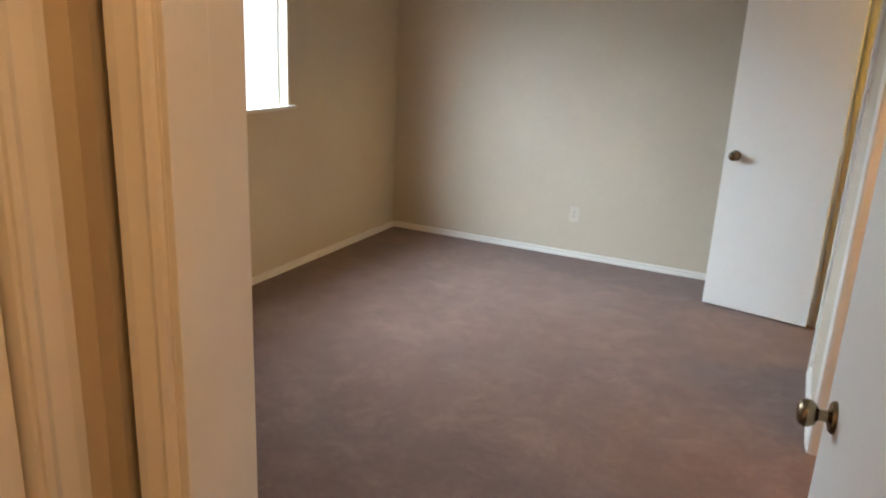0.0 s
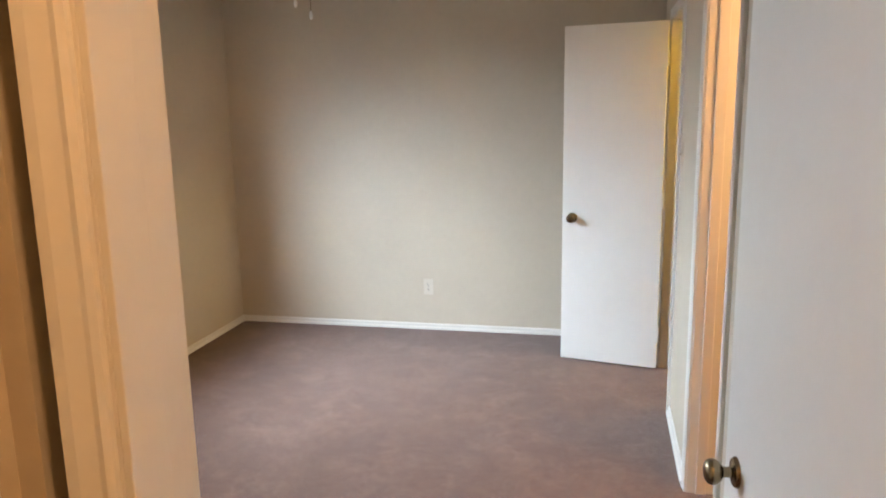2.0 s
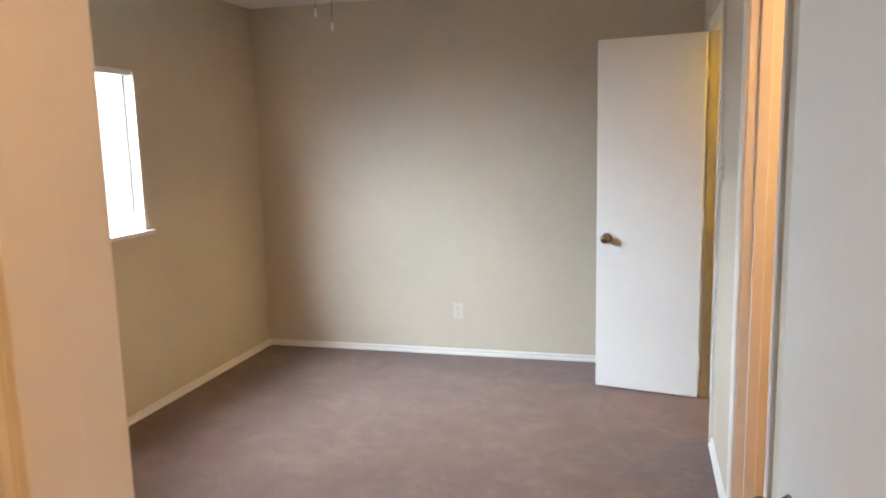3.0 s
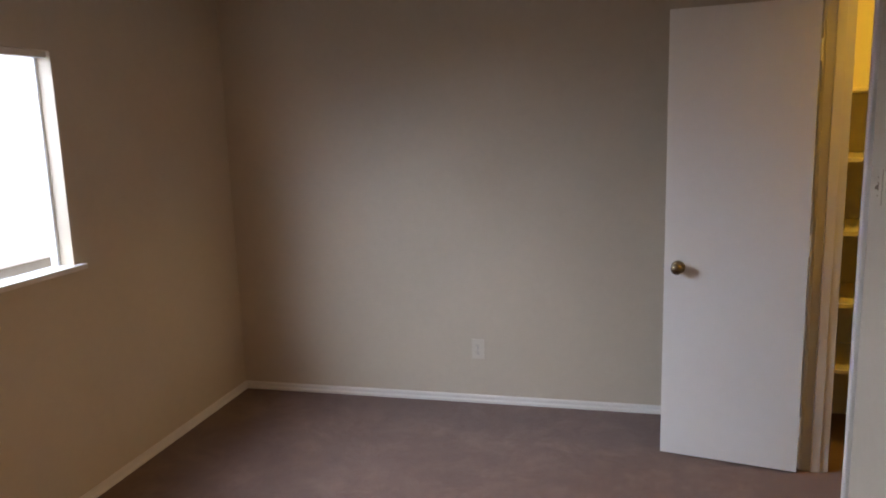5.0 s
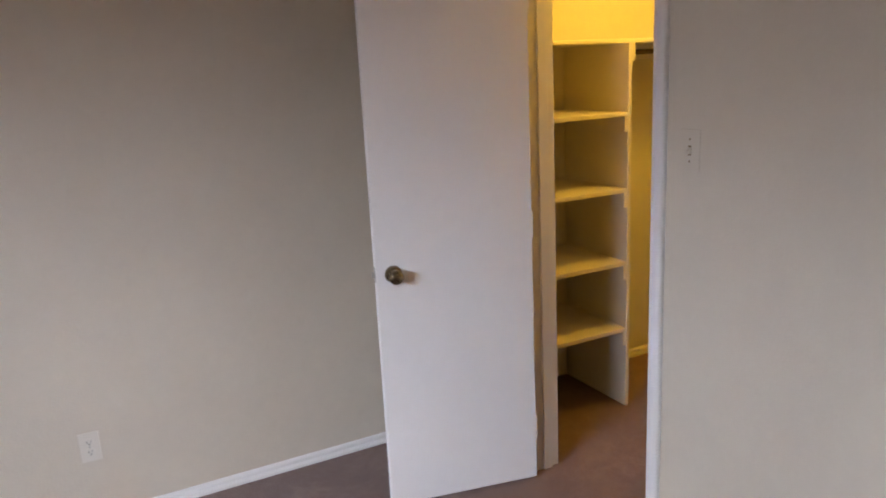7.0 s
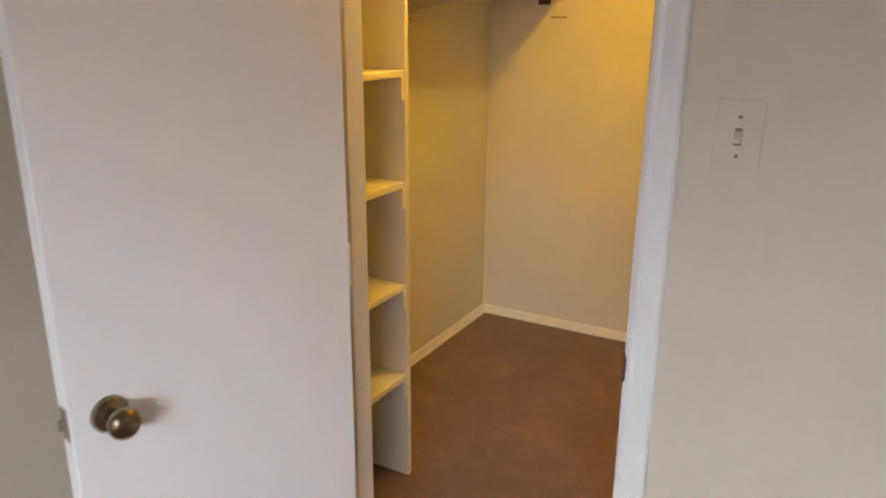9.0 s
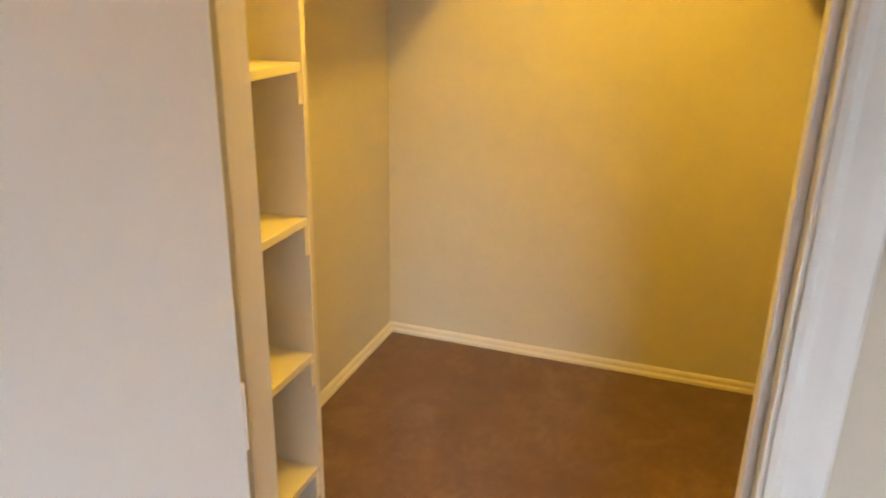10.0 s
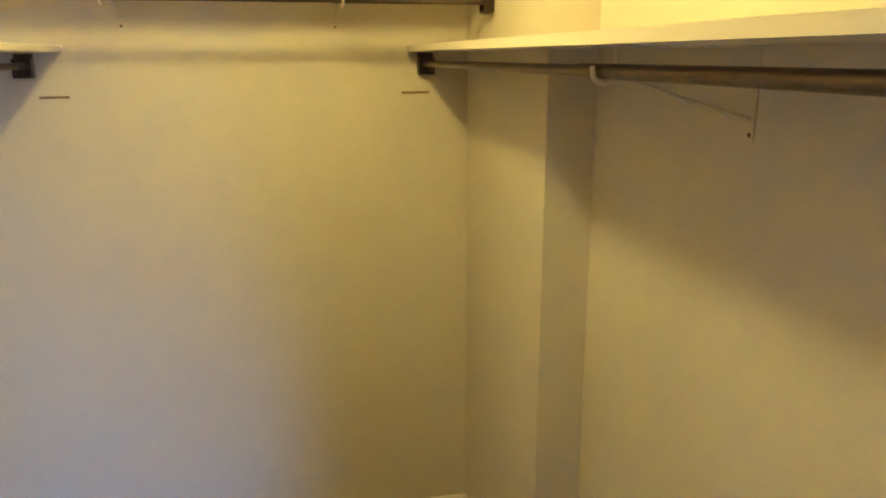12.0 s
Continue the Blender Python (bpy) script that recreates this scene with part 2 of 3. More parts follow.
structure(boxes("wall_closet_lining", [((T, CYN, 0), (T + 0.006, OPY0 - J - 0.01, H)), ((T, OPY1 + J + 0.01, 0), (T + 0.006, CYF, H)), ((T, OPY0 - J - 0.01, DH + J + 0.01), (T + 0.006, OPY1 + J + 0.01, H))], CLOSET_WALL), "cream painted inner face of the closet wall", "wall")
structure(boxes("wall_bathroom", [
    ((T, BAY1 + 0.06, 0), (1.75, BAY1 + 0.06 + T, H)), ((1.75, -0.8, 0), (1.75 + T, BAY1 + 0.06 + T, H)), ((T, -0.8 - T, 0), (1.75 + T, -0.8, H))], WALL), "painted bathroom walls in warm lamplight", "wall")


def baseboard(name, runs, mat, h, t, label):
    """Runs: (x0, y0, x1, y1, inward normal). A board with an eased top and a shoe at the floor."""
    bm = bmesh.new()
    for x0, y0, x1, y1, n in runs:
        d = Vector((x1 - x0, y1 - y0, 0))
        L, d = d.length, d.normalized()
        nn = Vector((n[0], n[1], 0))
        prof = [(0, 0), (t + 0.008, 0), (t + 0.008, 0.012), (t, 0.020), (t, h * 0.8), (t * 0.45, h), (0, h)]
        a = [bm.verts.new(Vector((x0, y0, 0)) + nn * p[0] + Vector((0, 0, p[1]))) for p in prof]
        b = [bm.verts.new(Vector((x0, y0, 0)) + d * L + nn * p[0] + Vector((0, 0, p[1]))) for p in prof]
        bm.faces.new(a)
        bm.faces.new(list(reversed(b)))
        for i in range(len(prof)):
            k = (i + 1) % len(prof)
            bm.faces.new((a[i], b[i], b[k], a[k]))
    return structure(part(name, bm, mat), label, "baseboard")


CW = 0.058
baseboard("baseboard", [
    (XL + 0.012, YF, -0.002, YF, (0, -1)), (XL, YE, XL, YF, (1, 0)), (0, BAY1 + CW + 0.008, 0, OPY0 - CW - 0.008, (-1, 0)),
    (0, OPY1 + CW + 0.008, 0, YF, (-1, 0)), (0, YE, 0, BAY0 - CW - 0.008, (-1, 0)), (XL, YE, EX0 - CW - 0.01, YE, (0, 1))],
    TRIM, 0.043, 0.011, "white painted baseboard, slightly scuffed")
baseboard("baseboard_closet", [
    (CX, CYR, CX, CYF, (-1, 0)), (0.76, CYF, CX, CYF, (0, -1)), (CHX, CYR, CX, CYR, (0, 1)),
    (CHX, CYN, CHX, CYR + 0.012, (-1, 0)), (T, CYN, CHX, CYN, (0, 1))], SHELF, 0.043, 0.011, "cream painted baseboard with a shoe moulding")


def casing(bm, axis, u0, u1, plane, out, top):
    """Moulded casing round an opening: u is the coordinate across the opening, plane the wall face, out its outward sign."""
    w, t = CW, 0.016
    prof = [(0.005, 0), (0.005, 0.008), (0.012, 0.012), (0.020, 0.010), (0.040, t), (w - 0.004, t), (w, t - 0.005), (w, 0)]
    for s, u in ((-1, u0), (1, u1)):
        pts = [(u + s * p, plane + out * q) for p, q in prof]
        a, b = [], []
        for (uu, q), (p, _) in zip(pts, prof):
            for z, store in ((0.0, a), (top + p, b)):
                c = (uu, q, z) if axis == "x" else (q, uu, z)
                store.append(bm.verts.new(c))
        n = len(a)
        bm.faces.new(a)
        bm.faces.new(list(reversed(b)))
        for i in range(n):
            bm.faces.new((a[i], b[i], b[(i + 1) % n], a[(i + 1) % n]))
    a, b = [], []
    for p, q in prof:
        for u, store in ((u0 - p, a), (u1 + p, b)):
            q2 = plane + out * q
            store.append(bm.verts.new((u, q2, top + p) if axis == "x" else (q2, u, top + p)))
    for i in range(len(a)):
        k = (i + 1) % len(a)
        bm.faces.new((a[i], b[i], b[k], a[k]))


def jamb(bm, axis, u0, u1, v0, v1, top, stop):
    """Frame lining an opening through a wall from v0 to v1, with a door stop."""
    def bx(a0, a1, b0, b1, z0, z1, bev=0.0015):
        if axis == "x":
            add_box(bm, (a0, b0, z0), (a1, b1, z1), bev)
        else:
            add_box(bm, (b0, a0, z0), (b1, a1, z1), bev)
    bx(u0 - J, u0, v0, v1, 0, top)
    bx(u1, u1 + J, v0, v1, 0, top)
    bx(u0 - J, u1 + J, v0, v1, top + 0.0005, top + J)
    s0, s1 = stop
    bx(u0, u0 + 0.010, s0, s1, 0, top - 0.011)
    bx(u1 - 0.010, u1, s0, s1, 0, top - 0.011)
    bx(u0, u1, s0, s1, top - 0.010, top)


def doorway(name, axis, u0, u1, v0, v1, stop, sides, label, mat=None):
    mat = mat or TRIM
    ob = tagged(new(name), label, "door frame", "", "structure")
    bm = bmesh.new()
    jamb(bm, axis, u0, u1, v0, v1, DH, stop)
    part("jamb", bm, mat, ob)
    for plane, out in sides:
        bm = bmesh.new()
        casing(bm, axis, u0, u1, plane, out, DH)
        part("casing", bm, mat, ob)
    return ob


doorway("door_frame_entry", "x", EX0, EX1, YE - 0.13, YE, (YE - 0.130, YE - 0.066), [(YE, 1), (YE - 0.13, -1)], "cream enamelled doorway frame with moulded casing")
doorway("door_frame_closet", "y", OPY0, OPY1, 0.0, T, (0.036, 0.075), [(0.0, -1)], "cream enamelled closet doorway frame with moulded casing")
doorway("door_frame_bathroom", "y", BAY0, BAY1, 0.0, T, (0.036, 0.075), [(0.0, -1), (T, 1)], "cream enamelled bathroom doorway frame lit by warm lamp")
hall = doorway("door_frame_hall", "y", -1.93, -1.318, HX0 - T, HX0, (HX0 - 0.075, HX0 - 0.04), [(HX0, 1)], "cream enamelled hall doorway frame")


# ---- doors ----
def knob_parts(parent, at, side, mat, deep=0.055):
    """Round knob on a rose; side: +1 or -1 along local y."""
    m = Matrix.Translation(at) @ Matrix.Rotation(-side * math.pi / 2, 4, "X")
    bm = bmesh.new()
    add_lathe(bm, [(0.0315, 0), (0.0315, 0.003), (0.028, 0.008), (0.016, 0.011), (0.0125, 0.013)], m)
    rose = part("rose", bm, mat, parent, "", True)
    bm = bmesh.new()
    add_lathe(bm, [(0.0115, 0.010), (0.0105, 0.022), (0.012, 0.028), (0.020, 0.033), (0.0255, 0.042), (0.0265, 0.050), (0.0235, 0.058), (0.015, 0.063), (0.004, 0.064)], m)
    part("knob", bm, mat, parent, "", True)
    return rose


def slab_door(name, width, m, hinge_side, label, knob_z=0.92, backset=0.062):
    """Flush slab; local x runs from the hinge to the free edge, y is its thickness."""
    door = base(name, m, label, "door")
    bm = bmesh.new()
    add_box(bm, (0, 0, 0.012), (width, 0.035, 2.037), 0.002)
    part("slab", bm, DOOR, door)
    for s, y in ((-1, 0.0), (1, 0.035)):
        knob_parts(door, (width - backset, y, knob_z), s, BRASS)
    bm = bmesh.new()
    add_box(bm, (width - 0.0005, 0.006, knob_z - 0.028), (width + 0.0012, 0.029, knob_z + 0.028), 0.0004)
    plate = part("latch_plate", bm, STEEL, door)
    bm = bmesh.new()
    add_prism(bm, [(width, 0.011), (width + 0.010, 0.014), (width + 0.010, 0.017), (width, 0.024)], 2, knob_z - 0.009, knob_z + 0.009)
    part("latch_bolt", bm, STEEL, door)
    for z in (0.22, 1.03, 1.83):
        bm = bmesh.new()
        y = 0.006 if hinge_side < 0 else 0.029
        add_lathe(bm, [(0.0045, -0.045), (0.0045, 0.045), (0.003, 0.048)], Matrix.Translation((-0.004, y, z)), 12)
        add_box(bm, (-0.0035, min(y, 0.0175), z - 0.044), (0.0004, max(y, 0.0175), z + 0.044))
        part("hinge", bm, DOOR, door, "", True)
    return door


# closet door swung past square, entry door swung back towards the wall
slab_door("closet_door", 0.587, pose(-0.023, 2.632, 0, 0, 0, 168.6), 1, "white flush slab door standing open beside the closet", 0.910)
entry = slab_door("entry_door", 0.812, pose(-0.020, -1.086, 0, 0, 0, 95.6) @ pose(0, -0.035, 0), -1, "pale flush slab bedroom door standing open", 0.860, 0.085)
hall_door = base("hall_door", pose(HX0 - 0.038, -1.322, 0, 0, 0, -90), "cream flush slab door, closed, beside the hall corner", "door")
bm = bmesh.new()
add_box(bm, (0, -0.0175, 0.012), (0.604, 0.0175, 2.038), 0.002)
part("slab", bm, DOOR, hall_door)

# strike plate on the closet jamb
strike = base("strike_plate", pose(0.018, OPY0, 0.925), "worn metal strike plate let into the closet jamb", "strike plate")
bm = bmesh.new()
add_box(bm, (-0.020, 0.0002, -0.029), (0.014, 0.0018, 0.029), 0.0005)
add_box(bm, (-0.0205, -0.0035, -0.024), (-0.0185, 0.0018, 0.024), 0.0005)
part("plate", bm, DARKM, strike)
bm = bmesh.new()
add_box(bm, (-0.006, 0.0019, -0.012), (0.009, 0.0024, 0.012))
part("latch_hole", bm, SLOT, strike)


# ---- window ----
window = tagged(new("window_1"), "white sliding window in a painted reveal, blazing with daylight", "window", "", "structure")
xo = XL - T
F = 0.014
boxes("window_frame", [
    ((xo + 0.005, WY0, WZ0), (xo + 0.045, WY0 + F, WZ1)), ((xo + 0.005, WY1 - F, WZ0), (xo + 0.045, WY1, WZ1)),
    ((xo + 0.005, WY0 + F, WZ0), (xo + 0.045, WY1 - F, WZ0 + F)), ((xo + 0.005, WY0 + F, WZ1 - F), (xo + 0.045, WY1 - F, WZ1))], ALU, window, 0.002)
p = boxes("pane", [((xo + 0.020, WY0 + F - 0.003, WZ0 + F - 0.003), (xo + 0.024, WY1 - F + 0.003, WZ1 - F + 0.003))], GLASS, window)
p.visible_shadow = False
boxes("window_sill", [((XL - 0.06, WY0 + 0.001, WZ0 - 0.001), (XL, WY1 - 0.001, WZ0 + 0.018)), ((XL - 0.0005, WY0 - 0.045, WZ0 - 0.004), (XL + 0.032, WY1 + 0.045, WZ0 + 0.018))], TRIM, window, 0.003)
boxes("sill_apron", [((XL + 0.0005, WY0 - 0.02, WZ0 - 0.048), (XL + 0.012, WY1 + 0.02, WZ0 - 0.005))], WALL, window, 0.002)
blind = base("window_blind_headrail", pose(XL - 0.03, (WY0 + WY1) / 2, WZ1), "cream metal blind headrail at the top of the window", "blind")
bm = bmesh.new()
add_box(bm, (-0.022, -(WY1 - WY0) / 2 + 0.006, -0.028), (0.018, (WY1 - WY0) / 2 - 0.006, -0.001), 0.002)
part("headrail", bm, TRIM, blind)


# ---- wall plates ----
def outlet(m, label, mat=None, slots=None, group=""):
    """Duplex outlet; local x out of the wall, y across, z up."""
    mat = mat or WHITEP
    ob = base("outlet", m, label, "electrical outlet", group)
    bm = bmesh.new()
    add_box(bm, (0, -0.035, -0.057), (0.006, 0.035, 0.057), 0.002)
    part("cover_plate", bm, mat, ob)
    for z in (-0.0195, 0.0195):
        bm = bmesh.new()
        add_lathe(bm, [(0.0165, 0.0055), (0.0165, 0.0078), (0.015, 0.0082)], Matrix.Translation((0, 0, z)) @ Matrix.Rotation(math.pi / 2, 4, "Y"), 20)
        face = part("receptacle", bm, mat, ob)
        bm = bmesh.new()
        for y, h in ((-0.0064, 0.0045), (0.0064, 0.0036)):
            add_box(bm, (0.0080, y - 0.0012, z - h + 0.003), (0.0086, y + 0.0012, z + h + 0.003))
        add_box(bm, (0.0080, -0.0022, z - 0.010), (0.0086, 0.0022, z - 0.0058))
        part("slots", bm, slots or SLOT, face)
    bm = bmesh.new()
    add_lathe(bm, [(0.0035, 0.0055), (0.0035, 0.0068), (0.002, 0.0073)], Matrix.Rotation(math.pi / 2, 4, "Y"), 10)
    part("screw", bm, STEEL, ob)
    return ob


outlet(pose(-1.578, YF, 0.315, 0, 0, -90), "painted-over greige duplex outlet above the baseboard", PLATE, group="bedroom outlets")
outlet(pose(0, 1.250, 0.376, 0, 0, 180), "white duplex outlet near the bathroom casing", group="bedroom outlets")
outlet(pose(XL, 1.296, 0.248), "dull ivory duplex outlet under the window", IVORY, group="bedroom outlets")
cable = base("cable_plate", pose(XL, 0.975, 0.223), "dull ivory cable jack plate under the window", "wall plate")
bm = bmesh.new()
add_box(bm, (0, -0.035, -0.057), (0.006, 0.035, 0.057), 0.002)
part("cover_plate", bm, IVORY, cable)
bm = bmesh.new()
add_lathe(bm, [(0.006, 0.005), (0.006, 0.008), (0.0045, 0.008), (0.0045, 0.014)], Matrix.Rotation(math.pi / 2, 4, "Y"), 12)
part("jack", bm, BRASS, cable)

switch = base("light_switch", pose(0, 1.874, 1.351, 0, 0, 180), "painted-over toggle light switch beside the closet casing", "light switch")
bm = bmesh.new()
add_box(bm, (0, -0.035, -0.057), (0.0030, 0.035, 0.057), 0.0014)
part("cover_plate", bm, WALL, switch)
bm = bmesh.new()
add_box(bm, (0.0028, -0.0055, -0.0135), (0.0034, 0.0055, 0.0135))
part("toggle_slot", bm, SCAR, switch)
bm = bmesh.new()
add_prism(bm, [(0.003, -0.009), (0.013, -0.009), (0.014, -0.002), (0.003, 0.009)], 1, -0.0048, 0.0048)
part("toggle", bm, WALL, switch)
for z in (-0.030, 0.030):
    bm = bmesh.new()
    add_lathe(bm, [(0.0030, 0.0025), (0.0030, 0.0036), (0.002, 0.0040)], Matrix.Translation((0, 0, z)) @ Matrix.Rotation(math.pi / 2, 4, "Y"), 10)
    part("screw", bm, SCAR, switch)


# ---- ceiling fan ----
FX, FY = -1.60, 1.22
fan = base("ceiling_fan", pose(FX, FY, H), "white ceiling fan with frosted bowl light and pull chains", "ceiling fan")
bm = bmesh.new()
add_lathe(bm, [(0.068, 0), (0.068, -0.012), (0.050, -0.045), (0.018, -0.055)])
part("canopy", bm, BLADE, fan, "", True)
bm = bmesh.new()
add_lathe(bm, [(0.012, -0.05), (0.012, -0.10)])
part("downrod", bm, BLADE, fan, "", True)
bm = bmesh.new()
add_lathe(bm, [(0.03, -0.095), (0.11, -0.105), (0.13, -0.13), (0.13, -0.165), (0.10, -0.20), (0.055, -0.205)])
part("motor_housing", bm, BLADE, fan, "", True)
for i in range(5):
    a = Matrix.Rotation(2 * math.pi * i / 5 + 0.35, 4, "Z")
    bm = bmesh.new()
    ring = [(0.17, -0.05), (0.30, -0.062), (0.58, -0.066), (0.635, -0.05), (0.645, 0), (0.635, 0.05), (0.58, 0.066), (0.30, 0.062), (0.17, 0.05)]
    add_prism(bm, ring, 2, -0.003, 0.003)
    bmesh.ops.transform(bm, matrix=a @ Matrix.Translation((0, 0, -0.17)) @ Matrix.Rotation(radians(11), 4, "X"), verts=bm.verts)
    blade = part("blade", bm, BLADE, fan)
    bm = bmesh.new()
    add_box(bm, (0.10, -0.016, -0.008), (0.24, 0.016, -0.003), 0.001)
    bmesh.ops.transform(bm, matrix=a @ Matrix.Translation((0, 0, -0.168)) @ Matrix.Rotation(radians(11), 4, "X"), verts=bm.verts)
    part("blade_iron", bm, BRASS, blade)
bm = bmesh.new()
add_lathe(bm, [(0.06, -0.203), (0.072, -0.22), (0.072, -0.245)])
part("light_fitter", bm, BRASS, fan, "", True)
bm = bmesh.new()
add_lathe(bm, [(0.075, -0.243), (0.105, -0.262), (0.110, -0.285), (0.090, -0.318), (0.045, -0.338), (0.006, -0.343)])
part("glass_bowl", bm, FROST, fan, "", True)
for dx, dy, z in ((-0.006, 0.063, -0.442), (-0.014, -0.079, -0.408)):
    bm = bmesh.new()
    add_tube(bm, [(dx * 0.6, dy * 0.6, -0.235), (dx, dy, -0.25), (dx, dy, z)], 0.0012, 6)
    chain = part("pull_chain", bm, BRASS, fan)
    bm = bmesh.new()
    add_lathe(bm, [(0.002, 0.004), (0.0065, -0.004), (0.0085, -0.018), (0.006, -0.030), (0.002, -0.034)], Matrix.Translation((dx, dy, z)), 12)
    part("fob", bm, FOB, chain, "", True)


# ---- closet ----
SZ = 1.687
tower = base("shelf_tower", pose(T + 0.006, 2.906, 0), "cream painted built-in shelf tower, empty, beside the closet doorway", "shelving")
TW, TD = 0.573, CYF - 2.906
bm = bmesh.new()
add_box(bm, (TW, 0, 0), (TW + 0.019, TD - 0.002, SZ - 0.020), 0.0015)
part("side_panel", bm, SHELF, tower)
bm = bmesh.new()
add_box(bm, (0.0005, 0, 0), (0.019, TD - 0.002, SZ - 0.020), 0.0015)
part("side_panel", bm, SHELF, tower)
for z in (1.379, 1.045, 0.710, 0.392):
    bm = bmesh.new()
    add_box(bm, (0.0195, 0.003, z - 0.019), (TW - 0.0005, TD - 0.002, z), 0.0015)
    part("shelf", bm, SHELF, tower)
    bm = bmesh.new()
    add_box(bm, (TW - 0.018, 0.001, z - 0.085), (TW - 0.0005, TD - 0.03, z - 0.0195), 0.001)
    part("cleat", bm, SHELF, tower)
bm = bmesh.new()
add_box(bm, (TW + 0.0195, 0.001, SZ - 0.095), (TW + 0.037, TD - 0.003, SZ - 0.0205), 0.001)
part("cleat", bm, SHELF, tower)


def closet_shelf(name, a, b, front, label):
    """Painted board with a nosed front edge and a wall cleat beneath; front is its unwalled edge."""
    ob = base(name, pose(0, 0, 0), label, "closet shelf", "closet shelves")
    bm = bmesh.new()
    add_box(bm, a, b, 0.004)
    part("board", bm, SHELF, ob)
    return ob


far_shelf = closet_shelf("closet_shelf", (T + 0.007, 2.968, SZ - 0.019), (CX - 0.002, CYF - 0.002, SZ), 0, "cream painted board above the shelf tower")
boxes("cleat", [((0.80, CYF - 0.020, SZ - 0.088), (CX - 0.022, CYF - 0.002, SZ - 0.020))], SHELF, far_shelf, 0.001)
near_shelf = base("closet_shelf", pose(0, 0, 0), "cream painted closet board notched round the boxed corner", "closet shelf", "closet shelves")
bm = bmesh.new()
add_prism(bm, [(T + 0.008, CYN + 0.002), (CHX - 0.002, CYN + 0.002), (CHX - 0.002, CYR + 0.002), (CX - 0.002, CYR + 0.002), (CX - 0.002, 1.955), (T + 0.008, 1.955)], 2, SZ - 0.019, SZ)
part("board", bm, SHELF, near_shelf)
top_shelf = closet_shelf("closet_shelf", (1.892, CYR + 0.002, 1.884), (CX - 0.002, CYF - 0.002, 1.903), 0, "cream painted high board across the closet end")
boxes("cleat", [((CX - 0.018, CYR + 0.02, 1.819), (CX - 0.002, CYF - 0.02, 1.883))], SHELF, top_shelf, 0.001)


def rod_flange(parent, m):
    bm = bmesh.new()
    add_box(bm, (-0.026, -0.030, 0), (0.026, 0.034, 0.004), 0.0015)
    add_box(bm, (-0.026, -0.030, 0.0035), (-0.021, 0.020, 0.030), 0.001)
    add_box(bm, (0.021, -0.030, 0.0035), (0.026, 0.020, 0.030), 0.001)
    add_box(bm, (-0.026, -0.034, 0.0035), (0.026, -0.028, 0.030), 0.001)
    bmesh.ops.transform(bm, matrix=m, verts=bm.verts)
    part("end_socket", bm, DARKM, parent)


def closet_rod(p0, p1, label, joint):
    """Telescoping tube: the thicker half runs from p0 to the joint share."""
    ob = base("closet_rod", pose(0, 0, 0), label, "closet rod", "closet rods")
    a, b = Vector(p0), Vector(p1)
    j = a.lerp(b, joint)
    bm = bmesh.new()
    add_tube(bm, [a, j], 0.0115, 14)
    part("outer_tube", bm, CHROME, ob, "", True)
    bm = bmesh.new()
    add_tube(bm, [j - (b - a).normalized() * 0.02, b], 0.0098, 14)
    part("inner_tube", bm, CHROME, ob, "", True)
    d = (b - a).normalized()
    for p, s in ((a, 1), (b, -1)):
        z = d * s
        side = Vector((0, 0, 1)).cross(z).normalized()
        m = Matrix.Translation(p - z * 0.0) @ Matrix((( side.x, 0, z.x, 0), (side.y, 0, z.y, 0), (side.z, 1, z.z, 0), (0, 0, 0, 1)))
        rod_flange(ob, m)
    return ob


RZ = 1.630
closet_rod((T + 0.007, 1.896, RZ), (CX - 0.001, 1.896, RZ), "dark bronze telescoping closet rod under the notched board", 0.40)
closet_rod((T + 0.006 + TW + 0.0375, 3.073, RZ), (CX - 0.001, 3.073, RZ), "dark bronze telescoping closet rod beside the shelf tower", 0.55)
closet_rod((1.932, CYR + 0.001, 1.805), (1.932, CYF - 0.001, 1.805), "worn zinc closet rod under the high board", 0.28)


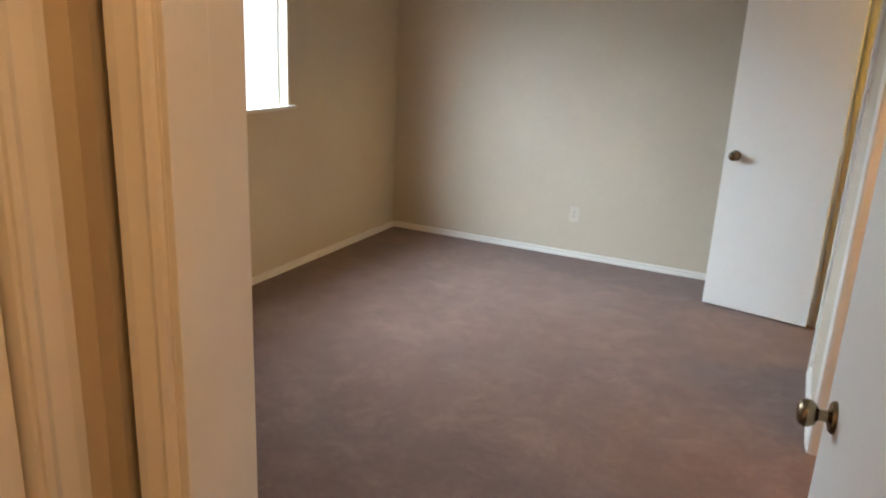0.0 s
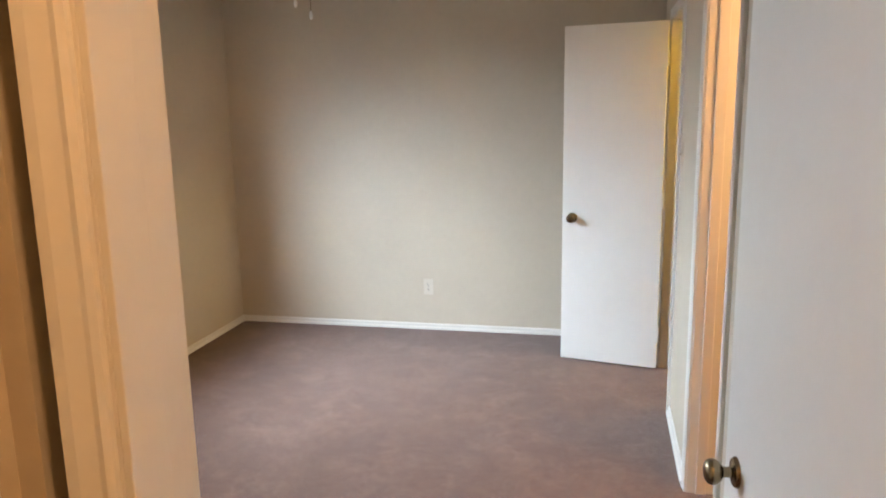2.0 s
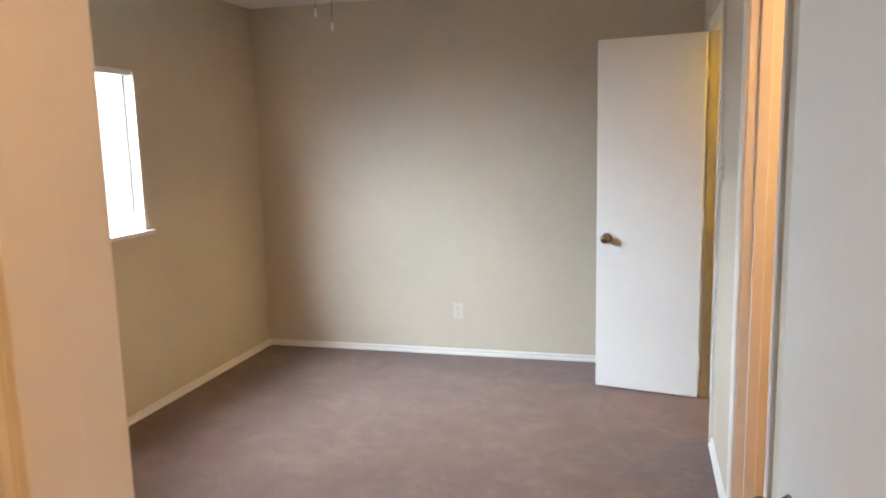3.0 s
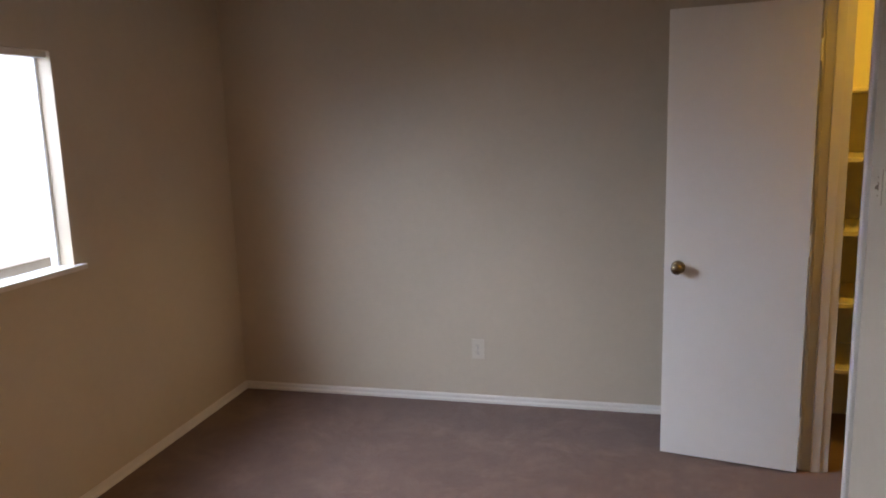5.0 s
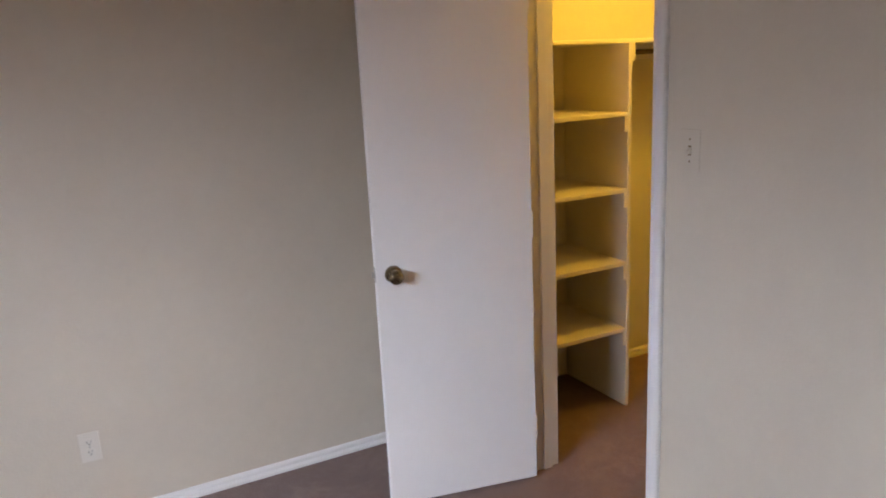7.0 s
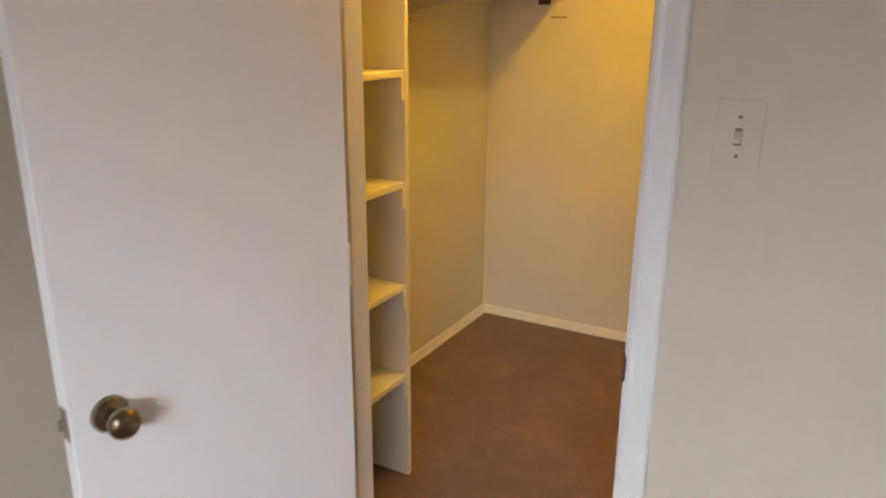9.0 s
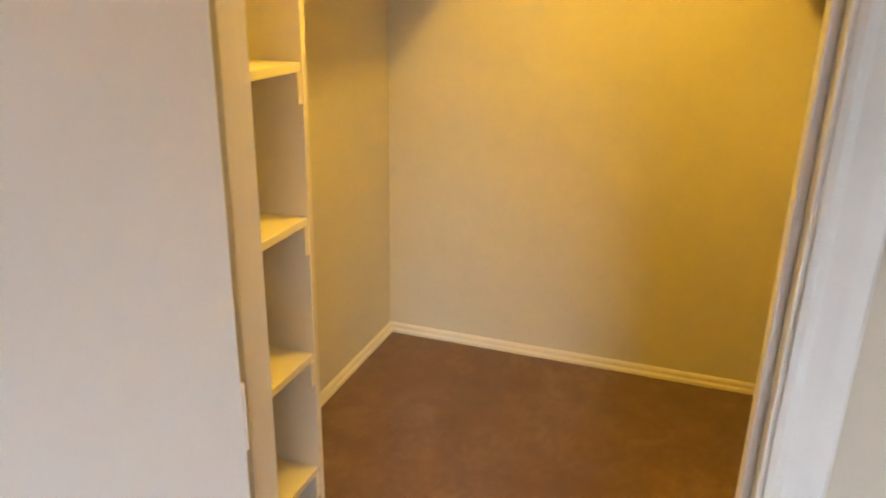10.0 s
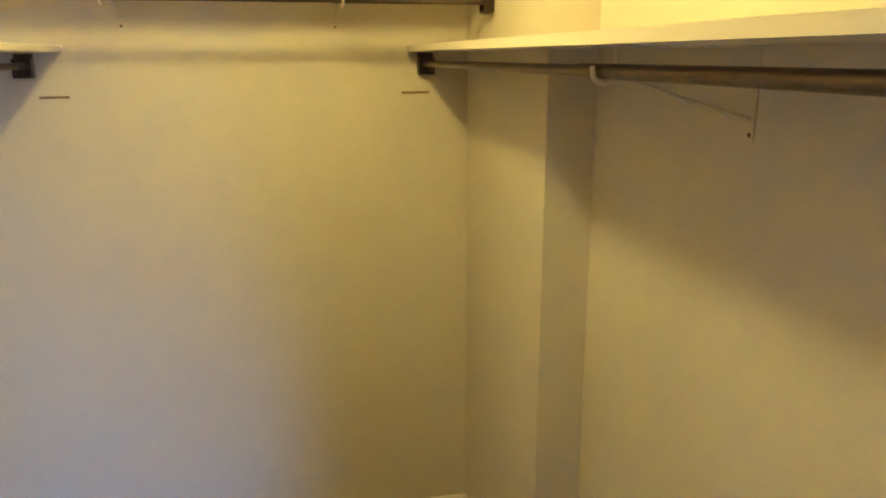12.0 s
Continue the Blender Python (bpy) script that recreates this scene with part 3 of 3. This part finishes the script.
def rod_bracket(m, depth, rod_drop, label, hook_mat, reach=1.0):
    """Shelf-and-rod bracket; local origin under the board at the wall, y out from the wall."""
    ob = base("shelf_bracket", m, label, "shelf bracket", "shelf brackets")
    bm = bmesh.new()
    add_box(bm, (-0.011, 0.0005, -0.155), (0.011, 0.003, -0.001), 0.0006)
    part("wall_leg", bm, CLOSET_WALL, ob)
    bm = bmesh.new()
    add_box(bm, (-0.009, 0.003, -0.0035), (0.009, depth + 0.02, -0.0008), 0.0006)
    part("top_arm", bm, SHELF, ob)
    bm = bmesh.new()
    add_tube(bm, [(0, 0.004, -0.118), (0, depth * 0.5, -0.080), (0, depth - 0.02, -rod_drop - 0.004)], 0.0035, 8)
    part("brace", bm, CLOSET_WALL, ob, "", True)
    bm = bmesh.new()
    pts = [(0, depth - 0.020 + 0.0185 * (1 - math.cos(a)) - 0.0005, -rod_drop - 0.0185 * math.sin(a)) for a in [math.pi * k / 8 for k in range(9)]]
    add_tube(bm, [(0, depth - 0.020, -0.004)] + pts + [(0, depth + 0.017, -rod_drop + 0.008)], 0.0042, 8)
    part("rod_hook", bm, hook_mat, ob, "", True)
    bm = bmesh.new()
    add_lathe(bm, [(0.004, 0.002), (0.004, 0.0045), (0.002, 0.0055)], Matrix.Translation((0, 0, -0.142)) @ Matrix.Rotation(-math.pi / 2, 4, "X"), 10)
    part("screw", bm, DARKM, ob)
    return ob


drop = SZ - 0.019 - RZ
rod_bracket(pose(0.868, CYN, SZ - 0.019), 1.896 - CYN, drop, "cream metal shelf bracket with a hook round the dark rod", SHELF)
rod_bracket(pose(1.42, CYF - 0.020, SZ - 0.019, 0, 0, 180), CYF - 0.020 - 3.073, drop, "cream metal shelf bracket holding the rod beside the tower", WHITEP)
rod_bracket(pose(CX, 2.180, 1.884, 0, 0, 90), CX - 1.932, 0.079, "cream metal shelf bracket with a hook round the high rod", SHELF)

rod_bracket(pose(CX, 2.80, 1.884, 0, 0, 90), CX - 1.932, 0.079, "cream metal shelf bracket with a hook round the high rod", SHELF)

for y0, y1 in ((2.964, 3.045), (1.883, 1.975)):
    s = base("wood_strip", pose(CX, (y0 + y1) / 2, 1.540), "thin bare brown wood strip fixed to cream closet plaster", "wood strip", "wood strips")
    bm = bmesh.new()
    add_box(bm, (-0.005, -(y1 - y0) / 2, -0.0035), (0.0, (y1 - y0) / 2, 0.0035), 0.001)
    part("strip", bm, SCAR, s)

lampholder = base("closet_light", pose(1.03, 2.44, H), "white ceramic lampholder with a bare bulb on the closet ceiling", "ceiling light")
bm = bmesh.new()
add_lathe(bm, [(0.055, 0), (0.055, -0.012), (0.035, -0.035), (0.024, -0.052)])
part("lampholder", bm, WHITEP, lampholder, "", True)
